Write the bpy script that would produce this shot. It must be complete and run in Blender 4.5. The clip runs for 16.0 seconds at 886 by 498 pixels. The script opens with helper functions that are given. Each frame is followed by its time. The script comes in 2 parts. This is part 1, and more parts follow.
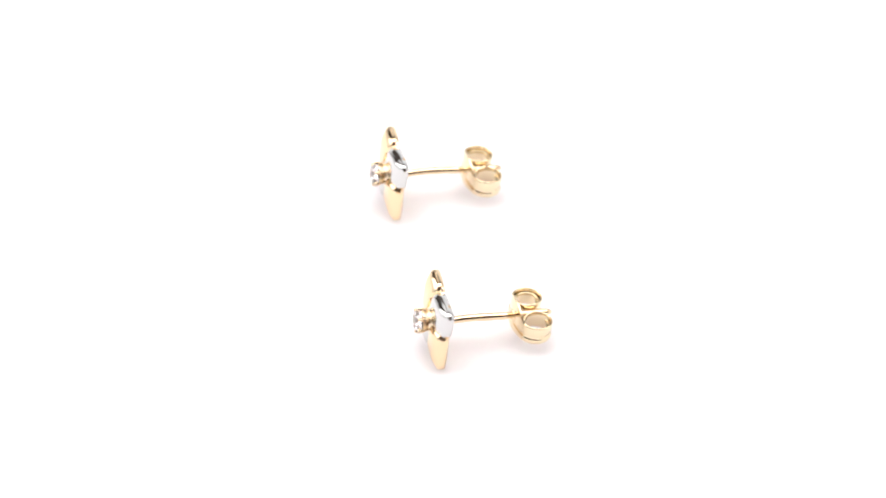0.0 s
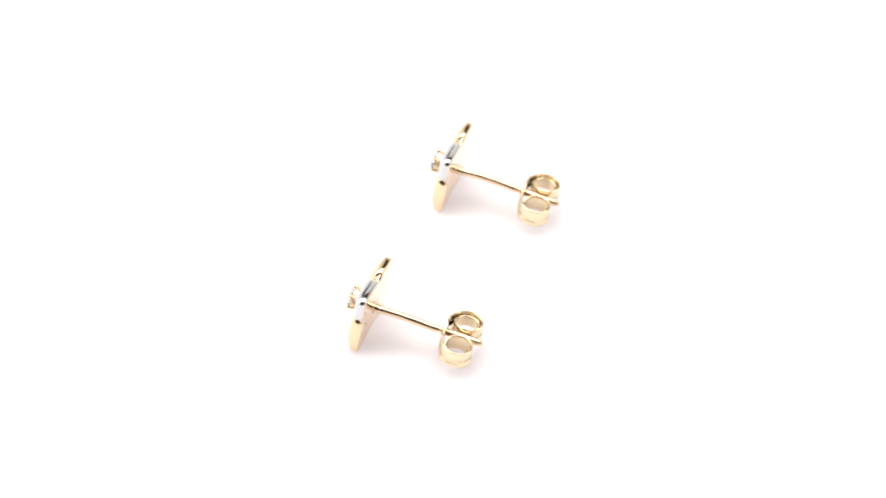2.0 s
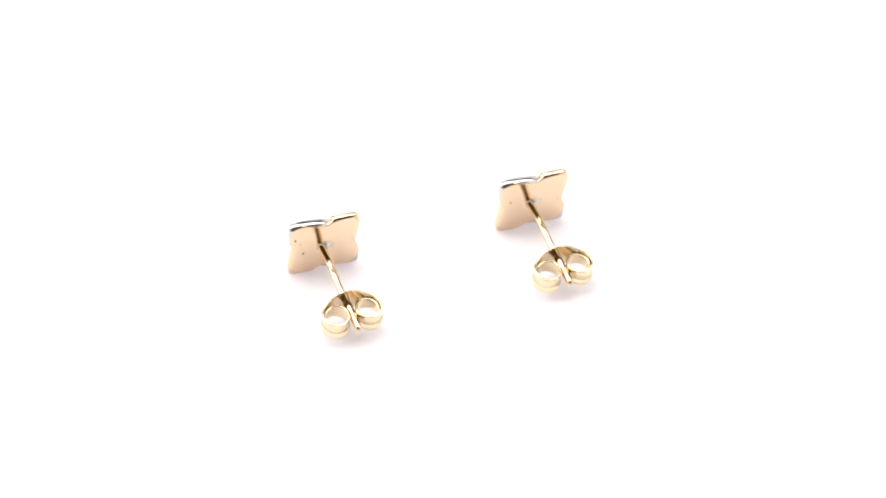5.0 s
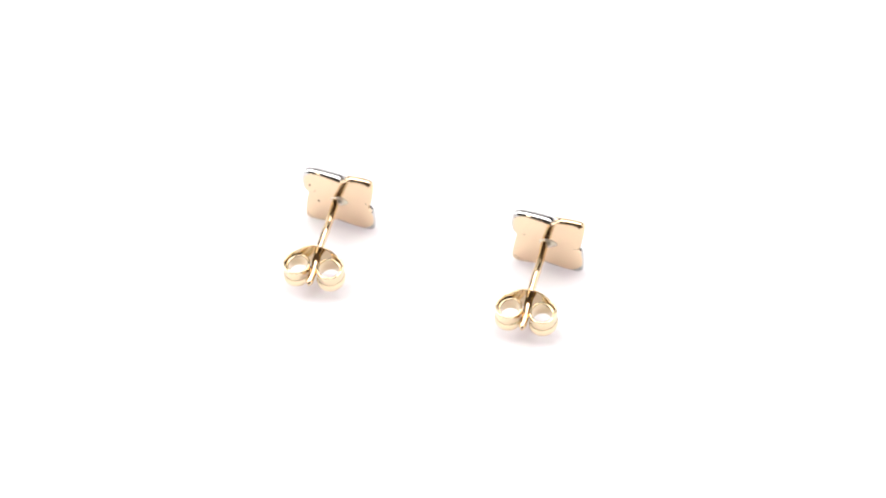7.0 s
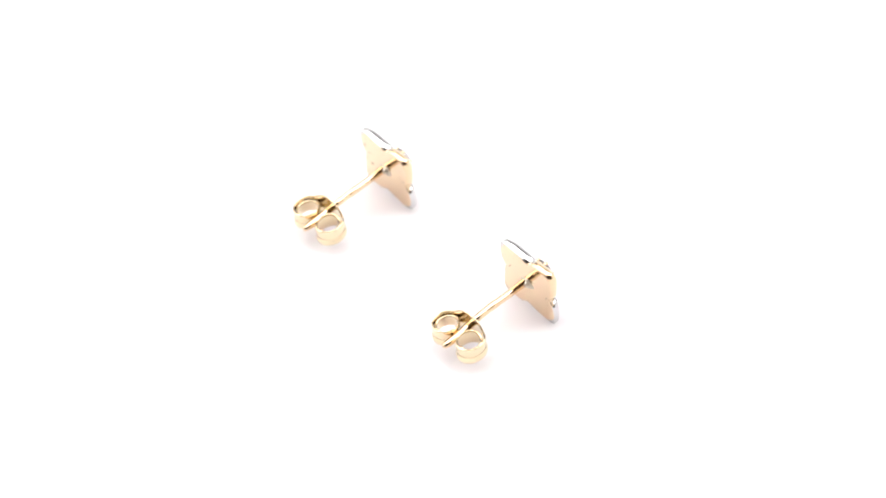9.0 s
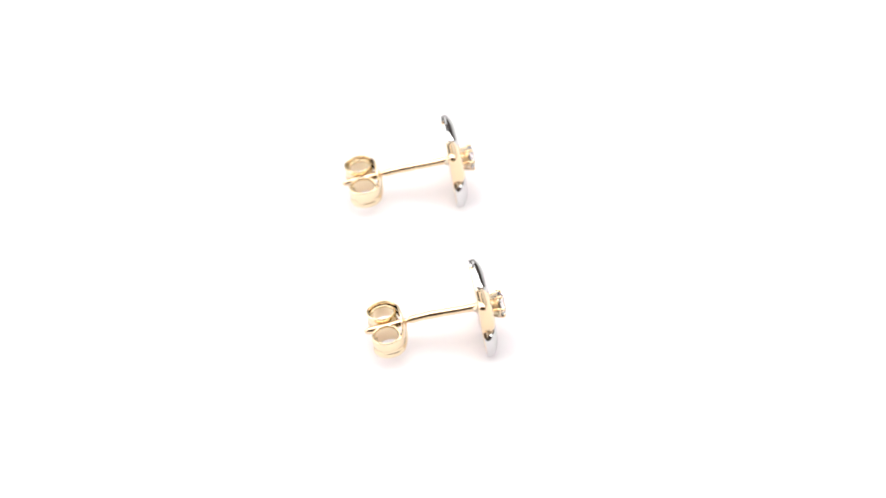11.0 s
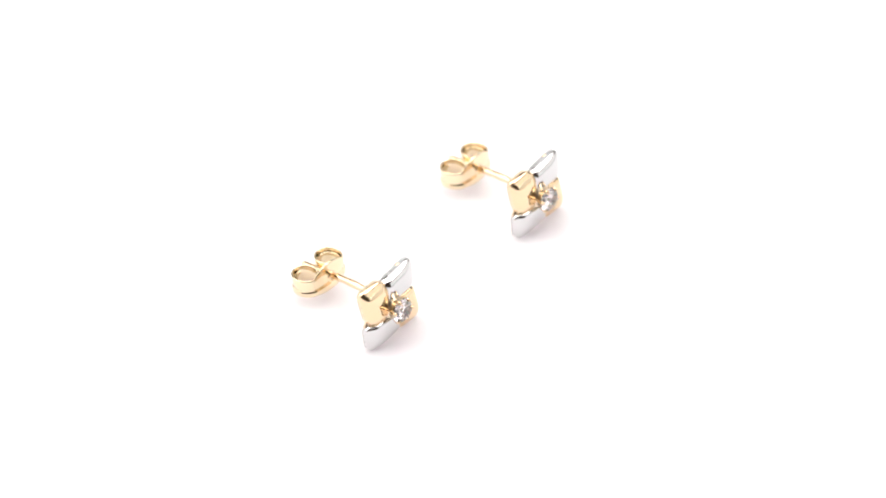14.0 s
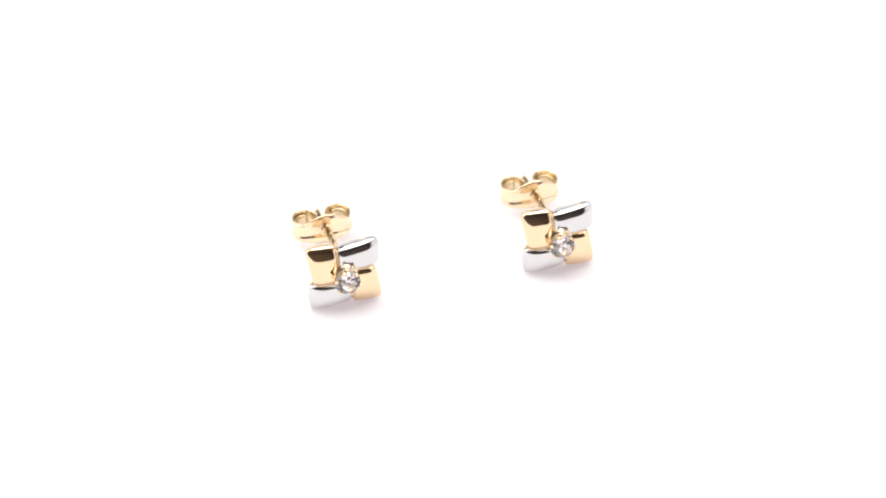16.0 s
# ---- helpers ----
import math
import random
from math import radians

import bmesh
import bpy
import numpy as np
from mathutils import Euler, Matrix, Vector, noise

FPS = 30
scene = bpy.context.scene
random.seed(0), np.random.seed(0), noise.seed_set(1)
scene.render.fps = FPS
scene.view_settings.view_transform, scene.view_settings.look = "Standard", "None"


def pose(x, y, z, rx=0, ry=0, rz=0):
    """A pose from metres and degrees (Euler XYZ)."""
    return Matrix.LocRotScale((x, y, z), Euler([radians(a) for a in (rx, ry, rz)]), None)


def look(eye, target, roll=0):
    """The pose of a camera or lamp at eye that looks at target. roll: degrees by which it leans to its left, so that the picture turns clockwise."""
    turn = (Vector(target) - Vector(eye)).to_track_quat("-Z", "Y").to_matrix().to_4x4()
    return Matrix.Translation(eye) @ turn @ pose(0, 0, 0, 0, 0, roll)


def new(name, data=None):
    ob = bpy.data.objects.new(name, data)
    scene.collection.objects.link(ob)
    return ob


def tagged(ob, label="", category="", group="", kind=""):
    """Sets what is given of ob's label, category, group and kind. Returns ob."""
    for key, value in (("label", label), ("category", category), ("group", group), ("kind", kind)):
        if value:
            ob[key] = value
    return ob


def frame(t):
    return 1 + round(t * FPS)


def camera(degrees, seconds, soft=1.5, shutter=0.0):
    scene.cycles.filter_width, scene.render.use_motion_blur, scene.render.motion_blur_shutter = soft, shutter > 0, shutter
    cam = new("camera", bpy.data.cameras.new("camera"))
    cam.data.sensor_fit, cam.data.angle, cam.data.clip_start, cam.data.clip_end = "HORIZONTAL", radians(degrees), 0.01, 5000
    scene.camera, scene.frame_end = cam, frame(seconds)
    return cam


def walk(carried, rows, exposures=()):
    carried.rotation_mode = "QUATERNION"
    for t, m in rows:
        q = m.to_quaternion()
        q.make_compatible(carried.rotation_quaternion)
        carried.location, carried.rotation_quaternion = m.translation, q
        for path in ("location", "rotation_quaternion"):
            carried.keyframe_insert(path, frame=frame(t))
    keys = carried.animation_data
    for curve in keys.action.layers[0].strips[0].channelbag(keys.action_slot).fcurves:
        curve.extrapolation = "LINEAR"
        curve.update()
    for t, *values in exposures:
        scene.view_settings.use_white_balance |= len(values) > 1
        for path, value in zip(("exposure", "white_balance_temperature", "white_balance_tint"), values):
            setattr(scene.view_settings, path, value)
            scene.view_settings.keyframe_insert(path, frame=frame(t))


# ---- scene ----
MM = 0.001
TILT = 42.92
REACH = 0.280
GROUND = 0.0021
cam = camera(18.67, 16.0, soft=1.9)
cam.data.dof.use_dof = True
cam.data.dof.focus_distance = 0.274
cam.data.dof.aperture_fstop = 24.0
EYE = (0.0, -REACH * math.cos(radians(TILT)), REACH * math.sin(radians(TILT)) + GROUND)
VIEW = look(EYE, (0.00029, 0.0, GROUND), 0.5)
walk(cam, [(0.0, VIEW), (16.0, VIEW)])

# ---- light: assumed softboxes, all unseen, over a white sweep in an added dim room ----
world = bpy.data.worlds.new("world")
scene.world = world
world.use_nodes = True
world.node_tree.nodes["Background"].inputs[0].default_value = (0.025, 0.025, 0.027, 1)
world.node_tree.nodes["Background"].inputs[1].default_value = 1.0
scene.view_settings.exposure = 0.31


def area(name, eye, target, sx, sy, watts, colour):
    d = bpy.data.lights.new(name, "AREA")
    d.shape, d.size, d.size_y, d.energy, d.color = "RECTANGLE", sx, sy, watts, colour
    ob = new(name, d)
    ob.matrix_world = look(eye, target)
    return ob


SOFT_WHITE = (1.0, 0.98, 0.975)
area("softbox_top", (0, 0.12, 0.60), (0, 0.12, 0), 1.00, 0.46, 5.4, SOFT_WHITE)
# weak unseen lamp, added so the bars' top edges mirror something bright
area("softbox_back", (-0.17, 0.60, 0.58), (0, 0, 0.0), 0.32, 0.34, 0.40, SOFT_WHITE)
area("softbox_left", (-0.57, 0.05, 0.29), (0, 0, 0.03), 0.70, 0.50, 2.7, SOFT_WHITE)
area("softbox_right", (0.57, -0.05, 0.27), (0, 0, 0.03), 0.60, 0.45, 0.85, SOFT_WHITE)


# ---- materials ----
def material(name, colour, rough, metal=0.0, grain=0.0, scale=900.0, bump=0.0, stain=0.0, alt=None):
    m = bpy.data.materials.new(name)
    m.use_nodes = True
    nt = m.node_tree
    b = nt.nodes["Principled BSDF"]
    b.inputs["Base Color"].default_value = (*colour, 1)
    b.inputs["Roughness"].default_value = rough
    b.inputs["Metallic"].default_value = metal
    co = nt.nodes.new("ShaderNodeTexCoord")
    if stain:
        n1 = nt.nodes.new("ShaderNodeTexNoise")
        n1.inputs["Scale"].default_value, n1.inputs["Detail"].default_value = scale * 0.2, 4
        nt.links.new(co.outputs["Object"], n1.inputs["Vector"])
        mix = nt.nodes.new("ShaderNodeMix")
        mix.data_type = "RGBA"
        mix.inputs[6].default_value = (*colour, 1)
        mix.inputs[7].default_value = (*(alt or [c * (1 - stain) for c in colour]), 1)
        nt.links.new(n1.outputs["Fac"], mix.inputs[0])
        nt.links.new(mix.outputs[2], b.inputs["Base Color"])
    if grain or bump:
        n2 = nt.nodes.new("ShaderNodeTexNoise")
        n2.inputs["Scale"].default_value, n2.inputs["Detail"].default_value = scale, 5
        nt.links.new(co.outputs["Object"], n2.inputs["Vector"])
        if grain:
            r = nt.nodes.new("ShaderNodeMapRange")
            r.inputs["To Min"].default_value, r.inputs["To Max"].default_value = max(rough - grain, 0.0), rough + grain
            nt.links.new(n2.outputs["Fac"], r.inputs["Value"])
            nt.links.new(r.outputs["Result"], b.inputs["Roughness"])
        if bump:
            k = nt.nodes.new("ShaderNodeBump")
            k.inputs["Strength"].default_value, k.inputs["Distance"].default_value = bump, 0.00005
            nt.links.new(n2.outputs["Fac"], k.inputs["Height"])
            nt.links.new(k.outputs["Normal"], b.inputs["Normal"])
    return m


GOLD = material("polished_yellow_gold", (0.89, 0.69, 0.45), 0.08, 1.0, 0.05, 700, 0.05, 0.08)
GOLD_BACK = material("satin_yellow_gold", (0.89, 0.70, 0.49), 0.15, 1.0, 0.05, 1500, 0.12, 0.08)
GOLD_CLUTCH = material("pale_yellow_gold", (0.88, 0.735, 0.505), 0.09, 1.0, 0.05, 900, 0.10, 0.06)
SILVER = material("polished_white_gold", (0.66, 0.66, 0.655), 0.09, 1.0, 0.04, 700, 0.08, 0.05)
SETTING = material("satin_cup_gold", (0.90, 0.75, 0.55), 0.28, 1.0, 0.06, 1500, 0.1, 0.06)
CORE = material("rough_cast_gold", (0.84, 0.62, 0.38), 0.42, 1.0, 0.1, 2500, 0.35, 0.15)
SOLDER = material("grey_solder", (0.78, 0.71, 0.60), 0.38, 1.0, 0.1, 2500, 0.2, 0.2)
PIT = material("dark_pit", (0.10, 0.07, 0.05), 0.6, 0.6, 0.1, 3000, 0.2, 0.3)
BOARD = material("white_turntable_paper", (0.86, 0.84, 0.86), 0.75, 0.0, 0.05, 1200, 0.04, 0.015)
_b = BOARD.node_tree.nodes["Principled BSDF"]
_b.inputs["Subsurface Weight"].default_value, _b.inputs["Subsurface Scale"].default_value = 0.8, 0.008
_b.inputs["Subsurface Radius"].default_value = (1.0, 0.92, 0.97)
TENT = material("white_tent_cloth", (0.85, 0.85, 0.85), 0.9, 0.0, 0.05, 900, 0.2, 0.03)
# brown chosen to warm the dark bands mirrored in the metal
ROOM = material("brown_for_dark_reflections", (0.20, 0.155, 0.135), 0.9, 0.0, 0.05, 20, 0.1, 0.1)
STONE = bpy.data.materials.new("clear_zirconia")
STONE.use_nodes = True
_b = STONE.node_tree.nodes["Principled BSDF"]
_b.inputs["Base Color"].default_value = (1.0, 0.92, 0.91, 1)
_b.inputs["Roughness"].default_value, _b.inputs["IOR"].default_value = 0.02, 2.1
_b.inputs["Transmission Weight"].default_value = 1.0


# ---- mesh helpers ----
def mesh_of(name, bm, mat, smooth=True):
    bmesh.ops.recalc_face_normals(bm, faces=bm.faces[:])
    me = bpy.data.meshes.new(name)
    bm.to_mesh(me)
    bm.free()
    me.materials.append(mat)
    for p in me.polygons:
        p.use_smooth = smooth
    return me


def part(name, bm, mat, parent, label="", smooth=True):
    ob = new(name, mesh_of(name, bm, mat, smooth))
    ob.parent = parent
    return tagged(ob, label)


def box(bm, lo, hi):
    x0, y0, z0 = lo
    x1, y1, z1 = hi
    v = [bm.verts.new(p) for p in ((x0, y0, z0), (x1, y0, z0), (x1, y1, z0), (x0, y1, z0), (x0, y0, z1), (x1, y0, z1), (x1, y1, z1), (x0, y1, z1))]
    for f in ((0, 3, 2, 1), (4, 5, 6, 7), (0, 1, 5, 4), (1, 2, 6, 5), (2, 3, 7, 6), (3, 0, 4, 7)):
        bm.faces.new([v[i] for i in f])


def rings(bm, loops, cap=True, closed=False):
    """Skin a row of equal closed loops of points."""
    rows = [[bm.verts.new(p) for p in loop] for loop in loops]
    n = len(rows[0])
    pairs = list(zip(rows, rows[1:])) + ([(rows[-1], rows[0])] if closed else [])
    for a, b in pairs:
        for i in range(n):
            bm.faces.new((a[i], a[(i + 1) % n], b[(i + 1) % n], b[i]))
    if cap and not closed:
        bm.faces.new(rows[0][::-1])
        bm.faces.new(rows[-1])


def tube(bm, points, radii, n=16):
    """A round rod along points (metres)."""
    pts = [Vector(p) for p in points]
    loops = []
    for i, p in enumerate(pts):
        d = (pts[min(i + 1, len(pts) - 1)] - pts[max(i - 1, 0)]).normalized()
        side = d.cross(Vector((0, 0, 1)) if abs(d.z) < 0.9 else Vector((0, 1, 0))).normalized()
        up = side.cross(d)
        loops.append([p + radii[i] * (math.cos(2 * math.pi * k / n) * side + math.sin(2 * math.pi * k / n) * up) for k in range(n)])
    rings(bm, loops)


# ---- the setting: turntable and sheet, with unseen screens and a dim room added round them ----
def disc(name, radius, z0, z1, bevel, mat, n=128):
    bm = bmesh.new()
    prof = [(radius - bevel, z0), (radius, z0 + bevel), (radius, z1 - bevel), (radius - 0.3 * bevel, z1 - 0.3 * bevel), (radius - bevel, z1)]
    rings(bm, [[(r * math.cos(2 * math.pi * k / n), r * math.sin(2 * math.pi * k / n), z) for k in range(n)] for r, z in prof])
    return mesh_of(name, bm, mat, False)


def slab(name, lo, hi, mat, kind="structure", label="", category=""):
    bm = bmesh.new()
    box(bm, lo, hi)
    return tagged(new(name, mesh_of(name, bm, mat, False)), label, category, "", kind)


turntable = tagged(new("turntable", disc("turntable", 0.16, -0.012, 0.0, 0.001, BOARD)), "plain matt white turntable disc under the two earrings", "turntable")
slab("floor", (-0.9, -0.9, -0.03), (0.9, 0.9, -0.0125), TENT, label="white paper sheet under the turntable", category="floor")
slab("backdrop_back", (-0.55, 0.60, -0.0125), (0.55, 0.61, 0.24), TENT, label="low white paper sweep behind the turntable", category="backdrop")
# reflector added out of view: it lightens the silver bars' rolled edges
slab("backdrop_board", (0.05, 0.585, -0.0125), (0.75, 0.595, 0.46), TENT, label="unseen white reflector board added behind the turntable", category="backdrop")
slab("backdrop_left", (-0.61, -0.45, -0.0125), (-0.60, 0.59, 0.20), TENT, label="low white side screen beside the turntable", category="backdrop")
slab("backdrop_right", (0.60, -0.45, -0.0125), (0.61, 0.59, 0.20), TENT, label="low white side screen beside the turntable", category="backdrop")
# unseen enclosure, added to give the metal its dark reflections
slab("wall_north", (-0.9, 0.9, -0.03), (0.9, 0.92, 1.2), ROOM, label="added unseen brown wall, mirrored dark in the metal", category="wall")
slab("wall_south", (-0.9, -0.92, -0.03), (0.9, -0.9, 1.2), ROOM, label="added unseen brown wall, mirrored dark in the metal", category="wall")
slab("wall_west", (-0.92, -0.92, -0.03), (-0.9, 0.92, 1.2), ROOM, label="added unseen brown wall, mirrored dark in the metal", category="wall")
slab("wall_east", (0.9, -0.92, -0.03), (0.92, 0.92, 1.2), ROOM, label="added unseen brown wall, mirrored dark in the metal", category="wall")
slab("ceiling", (-0.92, -0.92, 1.2), (0.92, 0.92, 1.22), ROOM, label="added unseen brown ceiling, mirrored dark in the metal", category="ceiling")


# ---- the stud earrings ----
FORE = 0.42   # how far the plate's back stands before the foot of the post


def squircle(phi, n=5.0):
    c, s = math.cos(phi), math.sin(phi)
    r = (abs(c) ** n + abs(s) ** n) ** (-1 / n)
    return r * c, r * s


def bar_point(u, v, turn):
    """A point of a bar's footprint: u along it (outer end +1), v across (outer side -1); turn: quarter turns. Gives (right, up) in mm."""
    along = 1.55 + 2.23 * u - 0.08 * v * v * max(u, 0)
    outer = -3.57 - 0.30 * u - 0.07 * (1 - u * u)
    inner = -0.65 - 0.02 * u
    across = outer + (inner - outer) * (1 + v) / 2
    for _ in range(turn):
        along, across = across, -along
    return 1.004 * across, 0.987 * along


def bar(turn):
    """One pillow-shaped bar of the pinwheel: a flat face, broadly rolled at its outer end and side, crisp at the inner ones."""
    bm = bmesh.new()
    n = 80
    top = [1.0, 0.996, 0.985, 0.965, 0.94, 0.91, 0.87, 0.82, 0.76, 0.68, 0.58, 0.45, 0.28, 0.06]
    loops = []
    for i, rho in enumerate([1.0, 1.0] + top):
        loop = []
        for k in range(n):
            cu, cv = squircle(2 * math.pi * (k + 0.5) / n, 5.5)
            u, v = cu * rho, cv * rho
            r, up = bar_point(u, v, turn)
            along = max(1 - abs(u) ** (3.4 if u > 0 else 8.0), 0.0)
            across = max(1 - abs(v) ** (3.6 if v < 0 else 8.0), 0.0)
            h = 0.36 + 0.90 * (along * across) ** 0.5 if i > 1 else 0.28 * i
            roll = 1 - 0.30 * max(u, 0) ** 2.2 - 0.10 * max(-v, 0) ** 2
            loop.append((-(FORE + 0.24 + h * roll if i else FORE + 0.07) * MM, -r * MM, up * MM))
        loops.append(loop)
    rings(bm, loops)
    return bm


def back_plate(core=False):
    """The thin flat gold plate behind the four bars, with their joint outline; core: the rough casting between them."""
    bm = bmesh.new()
    n = 160
    edge = [0.0] * n
    for turn in range(4):
        for k in range(1440):
            u, v = squircle(2 * math.pi * k / 1440)
            r, up = bar_point(u * 0.985, v * 0.985, turn)
            i = round(math.atan2(up, r) / (2 * math.pi) * n) % n
            edge[i] = max(edge[i], math.hypot(r, up))
    for i in range(n):
        if edge[i] == 0.0:
            edge[i] = 0.5 * (edge[i - 1] + edge[(i + 1) % n])
    edge = [max(edge[(i + d) % n] for d in range(-2, 3)) for i in range(n)]
    edge = [sum(edge[(i + d) % n] for d in range(-2, 3)) / 5 for i in range(n)]
    edge = [0.935 * e for e in edge]
    rim = [(edge[i] * math.cos(2 * math.pi * i / n), edge[i] * math.sin(2 * math.pi * i / n)) for i in range(n)]
    prof = [(0.2, -0.5), (0.96, -0.5), (1.0, -0.36), (1.0, -0.12), (0.985, -0.03), (0.955, 0.0), (0.94, 0.0), (0.2, 0.0)]
    if core:
        prof = [(0.2, -1.20), (0.66, -1.20), (0.84, -1.00), (0.92, -0.45), (0.2, -0.43)]
    rings(bm, [[((x - FORE) * MM, -r * s * MM, up * s * MM) for r, up in rim] for s, x in prof])
    return bm


DROOP = -0.006


def post_at(x, bend, side):
    """The post's middle (side, up) x mm behind the plate: it droops a little and is bowed."""
    s = max(x, 0) / 11.0
    hump = math.sin(math.pi * min(s / 0.75, 1.0))
    return side * x - 0.28 + 0.05 * math.sin(9 * s), bend * hump - DROOP * x


def post(bend, side):
    bm = bmesh.new()
    pts, rad = [], []
    for i in range(67):
        s = i / 66
        x = -0.5 + 11.65 * s
        y, z = post_at(x, bend, side)
        pts.append((x * MM, y * MM, z * MM))
        r = 0.40 * (1 + 0.04 * math.sin(17 * s + 1) + 0.03 * math.sin(37 * s))
        if 6.50 < x < 7.05:
            r *= 0.74
        if i > 62:
            r *= (0.98, 0.90, 0.72, 0.30)[i - 63]
        rad.append(r * MM)
    tube(bm, pts, rad, 14)
    return bm


def solder_patch():
    bm = bmesh.new()
    n = 28
    loops = []
    for s, x in ((1.0, 0.002), (0.92, 0.03), (0.6, 0.08), (0.42, 0.25), (0.36, 0.42)):
        loops.append([((x - FORE) * MM, s * (0.95 + 0.12 * math.sin(3 * a + 1)) * math.cos(a) * MM, s * (0.72 + 0.1 * math.sin(2 * a)) * math.sin(a) * MM) for a in (2 * math.pi * k / n for k in range(n))])
    rings(bm, loops)
    return bm


def pit(y, z, r):
    bm = bmesh.new()
    n = 12
    rings(bm, [[((x - FORE) * MM, (y + s * r * math.cos(2 * math.pi * k / n)) * MM, (z + 1.6 * s * r * math.sin(2 * math.pi * k / n)) * MM) for k in range(n)] for s, x in ((1.0, -0.01), (0.9, 0.012), (0.4, 0.016))])
    return bm


CUP = 2.80   # how far the girdle of the stone stands before the back plate


def lathe(prof, n=32):
    """A solid turned round the post's axis from (radius, forward) pairs in mm."""
    bm = bmesh.new()
    rings(bm, [[(-x * MM, r * math.cos(2 * math.pi * k / n) * MM, r * math.sin(2 * math.pi * k / n) * MM) for k in range(n)] for r, x in prof])
    return bm


def prong(a):
    """One short claw of the setting with a bead-like tip over the stone's edge."""
    bm = bmesh.new()
    path = ((0.96, 1.85), (1.06, 2.10), (1.15, 2.42), (1.24, 2.70), (1.26, 2.86), (1.21, 2.98), (1.13, 3.05), (1.08, 3.07))
    rad = (0.12, 0.16, 0.18, 0.20, 0.21, 0.20, 0.15, 0.06)
    tube(bm, [(-x * MM, r * math.cos(a) * MM, r * math.sin(a) * MM) for r, x in path], [q * MM for q in rad], 10)
    return bm


def stone():
    """A round brilliant: table, crown, girdle, pavilion, in flat facets."""
    bm = bmesh.new()
    R = 1.32

    def loop(r, x, n, off):
        return [bm.verts.new((-(CUP + x) * MM, r * math.cos(2 * math.pi * (k + off) / n) * MM, r * math.sin(2 * math.pi * (k + off) / n) * MM)) for k in range(n)]
    table, star, girdle, low = loop(0.58 * R, 0.46, 8, 0.0), loop(0.82 * R, 0.29, 8, 0.5), loop(R, 0.03, 16, 0.0), loop(R, -0.03, 16, 0.0)
    pav, tip = loop(0.45 * R, -0.62, 8, 0.5), bm.verts.new((-(CUP - 0.95) * MM, 0, 0))
    bm.faces.new(table)
    for k in range(8):
        j = (k + 1) % 8
        bm.faces.new((table[k], star[k], table[j]))
        bm.faces.new((table[j], star[k], girdle[(2 * k + 2) % 16]))
        bm.faces.new((table[j], girdle[(2 * k + 2) % 16], star[j]))
        bm.faces.new((star[k], girdle[2 * k], girdle[2 * k + 1]))
        bm.faces.new((star[k], girdle[2 * k + 1], girdle[(2 * k + 2) % 16]))
        bm.faces.new((low[2 * k], low[2 * k + 1], pav[k]))
        bm.faces.new((low[2 * k + 1], low[(2 * k + 2) % 16], pav[k]))
        bm.faces.new((low[(2 * k + 2) % 16], pav[k], pav[j]))
        bm.faces.new((pav[k], pav[j], tip))
    for k in range(16):
        bm.faces.new((girdle[k], girdle[(k + 1) % 16], low[(k + 1) % 16], low[k]))
    return bm


def strip(points, halves, thick=0.22, cap=True, lean=0.0):
    """A bent strip of sheet metal on edge: points are (back, side) in mm, halves its reach (down, up). A pressed step runs along it."""
    bm = bmesh.new()
    pts = [Vector((p[0], p[1], 0)) for p in points]
    loops = []
    for i, p in enumerate(pts):
        d = (pts[min(i + 1, len(pts) - 1)] - pts[max(i - 1, 0)]).normalized()
        nrm = Vector((d.y, -d.x, 0)) * thick * 0.5
        dn, up = halves[i]
        loop = []
        for h, o in ((0.0, 0.6), (0.05, 1.4), (0.18, 1.75), (0.30, 1.5), (0.36, 0.2), (0.42, 0.9), (0.70, 1.0), (0.94, 1.0), (0.975, 0.85), (1.0, 0.4), (1.0, -0.4), (0.975, -0.85), (0.94, -1.0), (0.70, -1.0), (0.42, -1.0), (0.30, -0.6), (0.05, -0.5), (0.0, 0.0)):
            q = p + nrm * o
            z = -dn + h * (up + dn)
            back = lean * max(z - 0.6, 0.0) ** 2
            loop.append(((q.x + back) * MM, q.y * MM, z * MM))
        loops.append(loop)
    rings(bm, loops, cap is True)
    if cap in ("first", "last"):
        end = loops[0][::-1] if cap == "first" else loops[-1]
        bm.faces.new([bm.verts.new(p) for p in end])
    return bm


NUT = 7.08


def clutch_front():
    """The oval front of the clutch, arched and dished, running into the two loops at its ends."""
    pts, halves = [], []
    for i in range(41):
        s = 1 - 2 * i / 40
        pts.append((NUT + 0.46 * s * s, 2.20 * s))
        k = abs(s) ** 2.0
        halves.append((1.46 - 0.12 * k, 1.76 - 1.02 * k))
    return strip(pts, halves, cap=False, lean=0.16)


def clutch_collar():
    """The small punched rim round the hole through which the post passes."""
    bm = bmesh.new()
    n = 24
    prof = ((0.42, 0.10), (0.42, -0.20), (0.50, -0.24), (0.62, -0.17), (0.72, 0.02))
    rings(bm, [[((NUT + x) * MM, r * math.cos(2 * math.pi * k / n) * MM, r * math.sin(2 * math.pi * k / n) * MM) for k in range(n)] for r, x in prof], cap=False)
    return bm


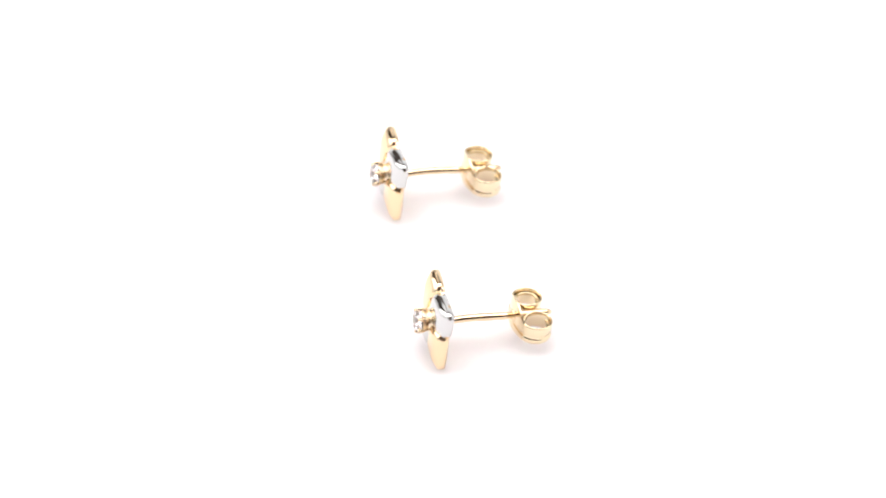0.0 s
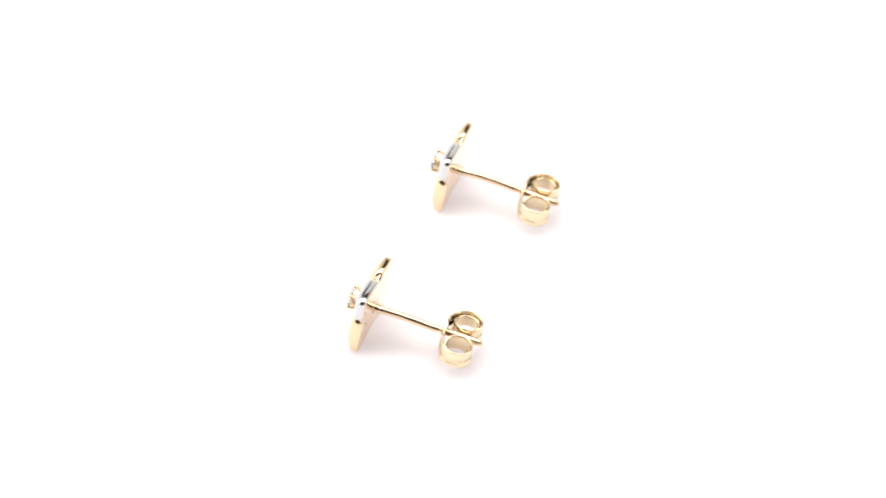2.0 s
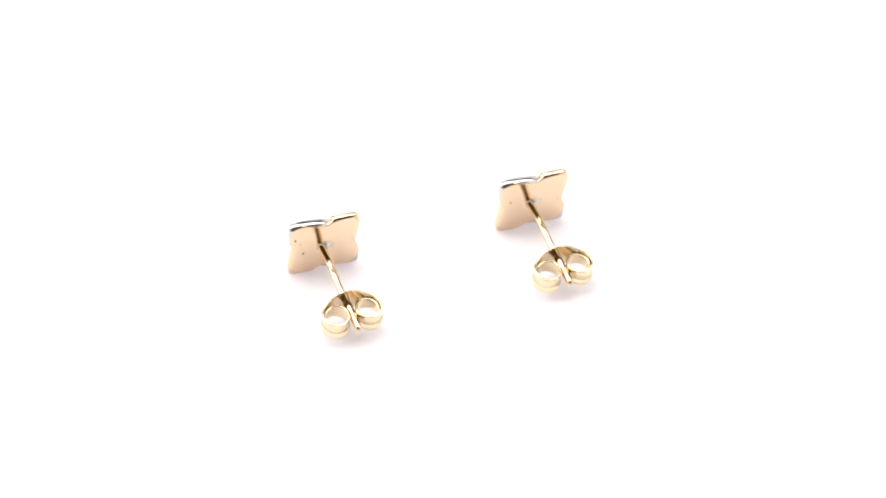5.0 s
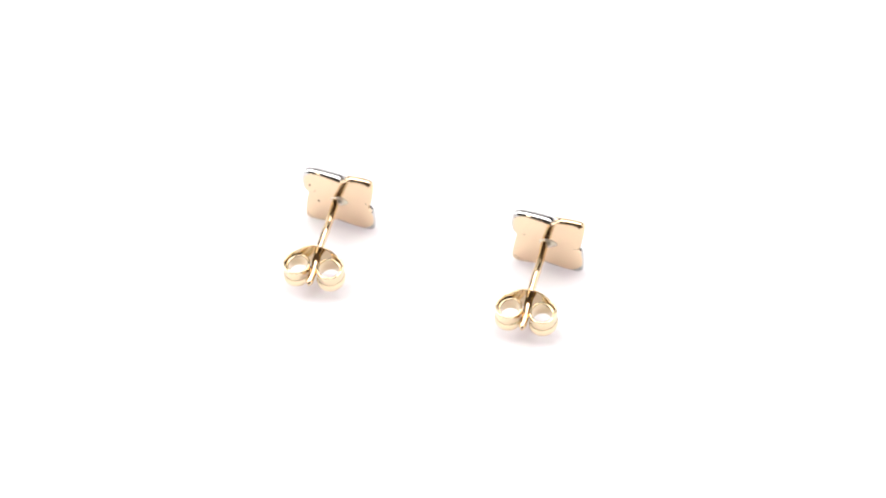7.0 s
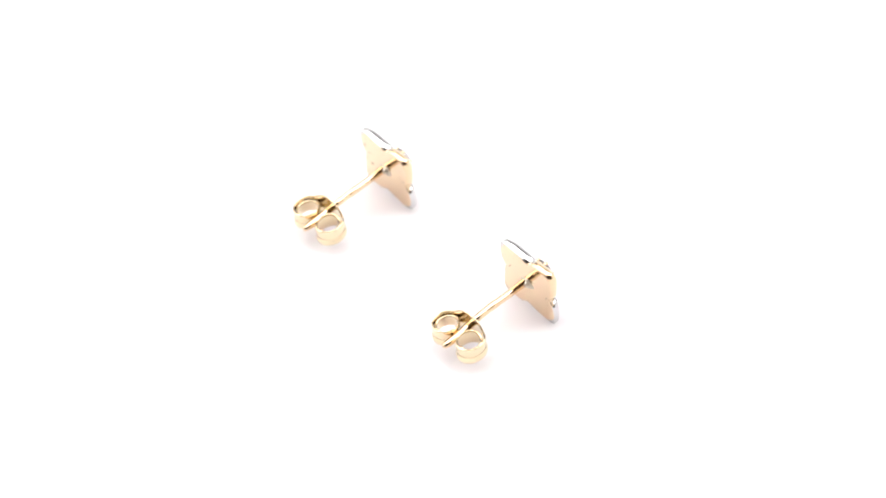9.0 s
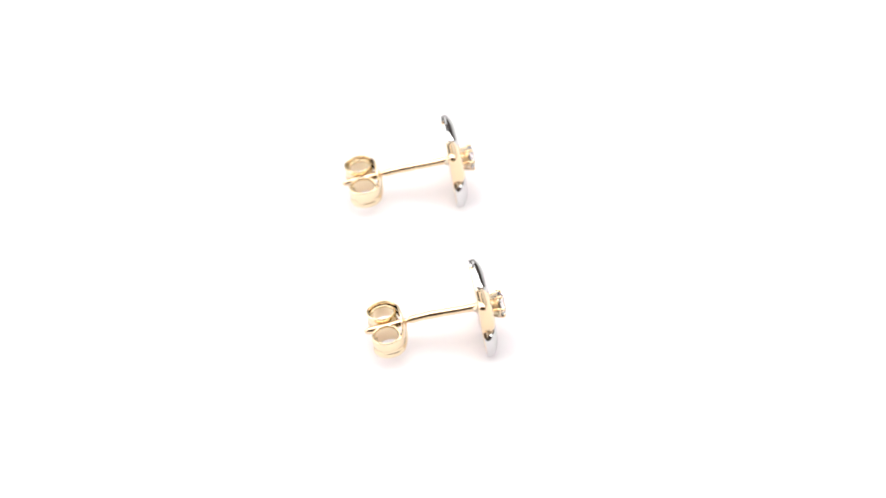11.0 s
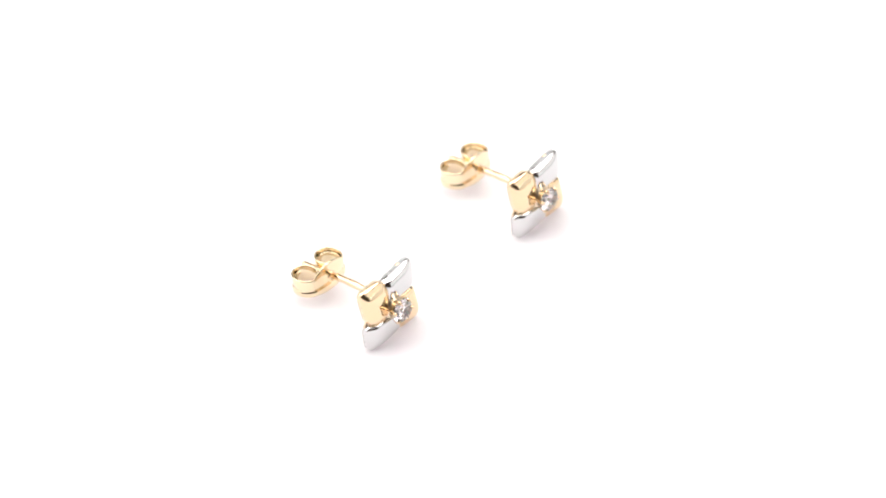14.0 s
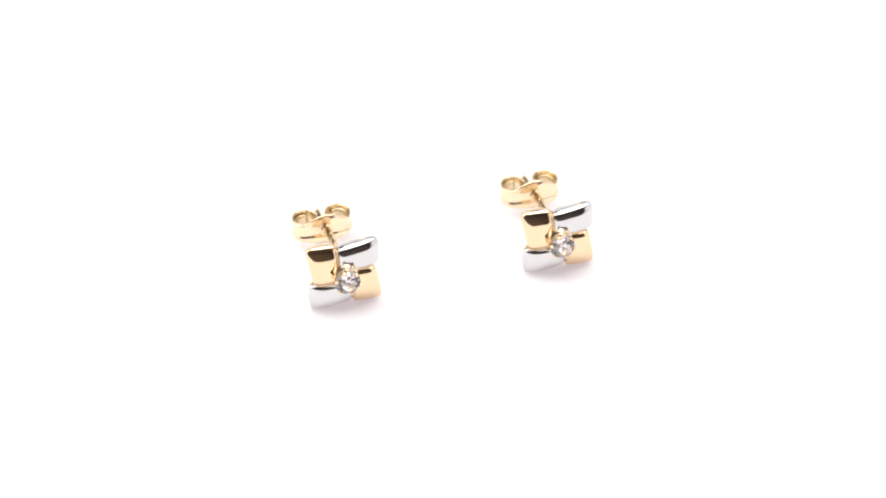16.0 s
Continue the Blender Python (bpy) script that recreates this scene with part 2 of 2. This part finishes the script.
def clutch_loop(lobe):
    """One oval scroll: from the end of the front round the outside, along the post and curling in on itself."""
    pts, halves = [], []
    deep, wide = 1.52, 1.30
    start = math.atan2(2 * 0.46 * wide, 2.20 * deep)
    cx, cy = NUT + 0.46 + deep * math.cos(start), 2.20 - wide * math.sin(start)
    for i in range(109):
        bend = 540 * i / 108
        a = start + radians(bend)
        w = min(max((bend - 230) / 150, 0.0), 1.0)
        w = w * w * (3 - 2 * w)
        rr = 1 - 0.02 * bend / 360 - 0.21 * w
        pts.append((cx - deep * rr * math.cos(a), lobe * (cy + wide * rr * math.sin(a))))
        halves.append((1.34 - 0.15 * w, 0.74 - 0.36 * w))
    return strip(pts[::-1], halves[::-1], cap="first") if lobe > 0 else strip(pts, halves, cap="last")


def stud_earring(bend, side, pits, label):
    thing = tagged(new("stud_earring"), label, "earring", "pair of stud earrings")
    part("back_plate", back_plate(), GOLD_BACK, thing, "flat satin yellow gold back plate")
    part("core", back_plate(True), CORE, thing, "rough-cast gold core between the bars")
    for turn in range(4):
        if turn % 2 == 0:
            part("gold_bar", bar(turn), GOLD, thing, "polished yellow gold pillow bar")
        else:
            part("silver_bar", bar(turn), SILVER, thing, "polished white gold pillow bar")
    part("post", post(bend, side), GOLD, thing, "thin round yellow gold post")
    part("solder", solder_patch(), SOLDER, thing, "grey solder patch round the post")
    for y, z, r in pits:
        part("pit", pit(y, z, r), PIT, thing, "small dark casting pit")
    setting = part("setting", lathe(((0.6, 0.9), (1.60, 0.95), (1.56, 1.50), (1.36, 1.72), (1.12, 1.88), (1.04, 1.98), (1.06, 2.12), (1.16, 2.32), (1.26, 2.54), (1.29, 2.66), (1.25, 2.70), (1.12, 2.56), (0.62, 2.04), (0.2, 1.74))), SETTING, thing, "yellow gold claw setting")
    for k in range(6):
        part("prong", prong(2 * math.pi * (k + 0.25) / 6), GOLD, setting)
    part("stone", stone(), STONE, thing, "clear round brilliant-cut stone", smooth=False)
    clutch = part("butterfly_back", clutch_front(), GOLD_CLUTCH, thing, "pale gold butterfly clutch on the post")
    for lobe in (-1, 1):
        part("loop", clutch_loop(lobe), GOLD_CLUTCH, clutch)
    part("collar", clutch_collar(), GOLD, clutch, "punched rim round the post hole")
    y, z = post_at(8.5, bend, side)
    clutch.location = (0, (y - 8.5 * side) * MM, (z + DROOP * 8.5) * MM)
    clutch.rotation_euler = (0, DROOP, side)
    return thing


PITS_A = ((-3.1, 1.75, 0.10), (-2.55, 0.95, 0.05), (-2.25, -0.55, 0.10), (3.0, 0.35, 0.05))
PITS_B = ((-2.5, 0.75, 0.07), (2.85, -0.15, 0.05))
LABEL = "two-tone gold pinwheel stud with clear stone, "
earring_a = stud_earring(0.10, 0.052, PITS_A, LABEL + "bowed post, pitted back")
earring_b = stud_earring(0.24, 0.030, PITS_B, LABEL + "arched post")

LEAN = 8.2
AT_A = (0.58, -11.95, 12.6)
AT_B = (-4.19, 10.22, 13.4)


def rest_height():
    """How high the foot of the post stands when plate and clutch both touch the turntable."""
    turn = pose(0, 0, 0, 0, LEAN)
    low = min((turn @ v.co).z for o in earring_a.children_recursive for v in o.data.vertices)
    return -low


LIFT = rest_height()


def turned(t):
    """The turntable's angle in degrees at t seconds: it runs almost evenly, clockwise from above."""
    late = 1.8 * (max(t - 12.0, 0.0) / 4.0) ** 1.6
    return 0.24 * math.cos(math.pi * t / 8) - (16.638 * t + 1.593 * math.sin(math.pi * t / 16) - 0.221 * math.sin(2 * math.pi * t / 16) + late)


def motions():
    times = [0.5 * i for i in range(33)]
    walk(turntable, [(t, pose(0, 0, 0, 0, 0, turned(t))) for t in times])
    for thing, (x, y, yaw) in ((earring_a, AT_A), (earring_b, AT_B)):
        walk(thing, [(t, pose(0, 0, 0, 0, 0, turned(t)) @ pose(x * MM, y * MM, LIFT, 0, LEAN, yaw)) for t in times])


motions()
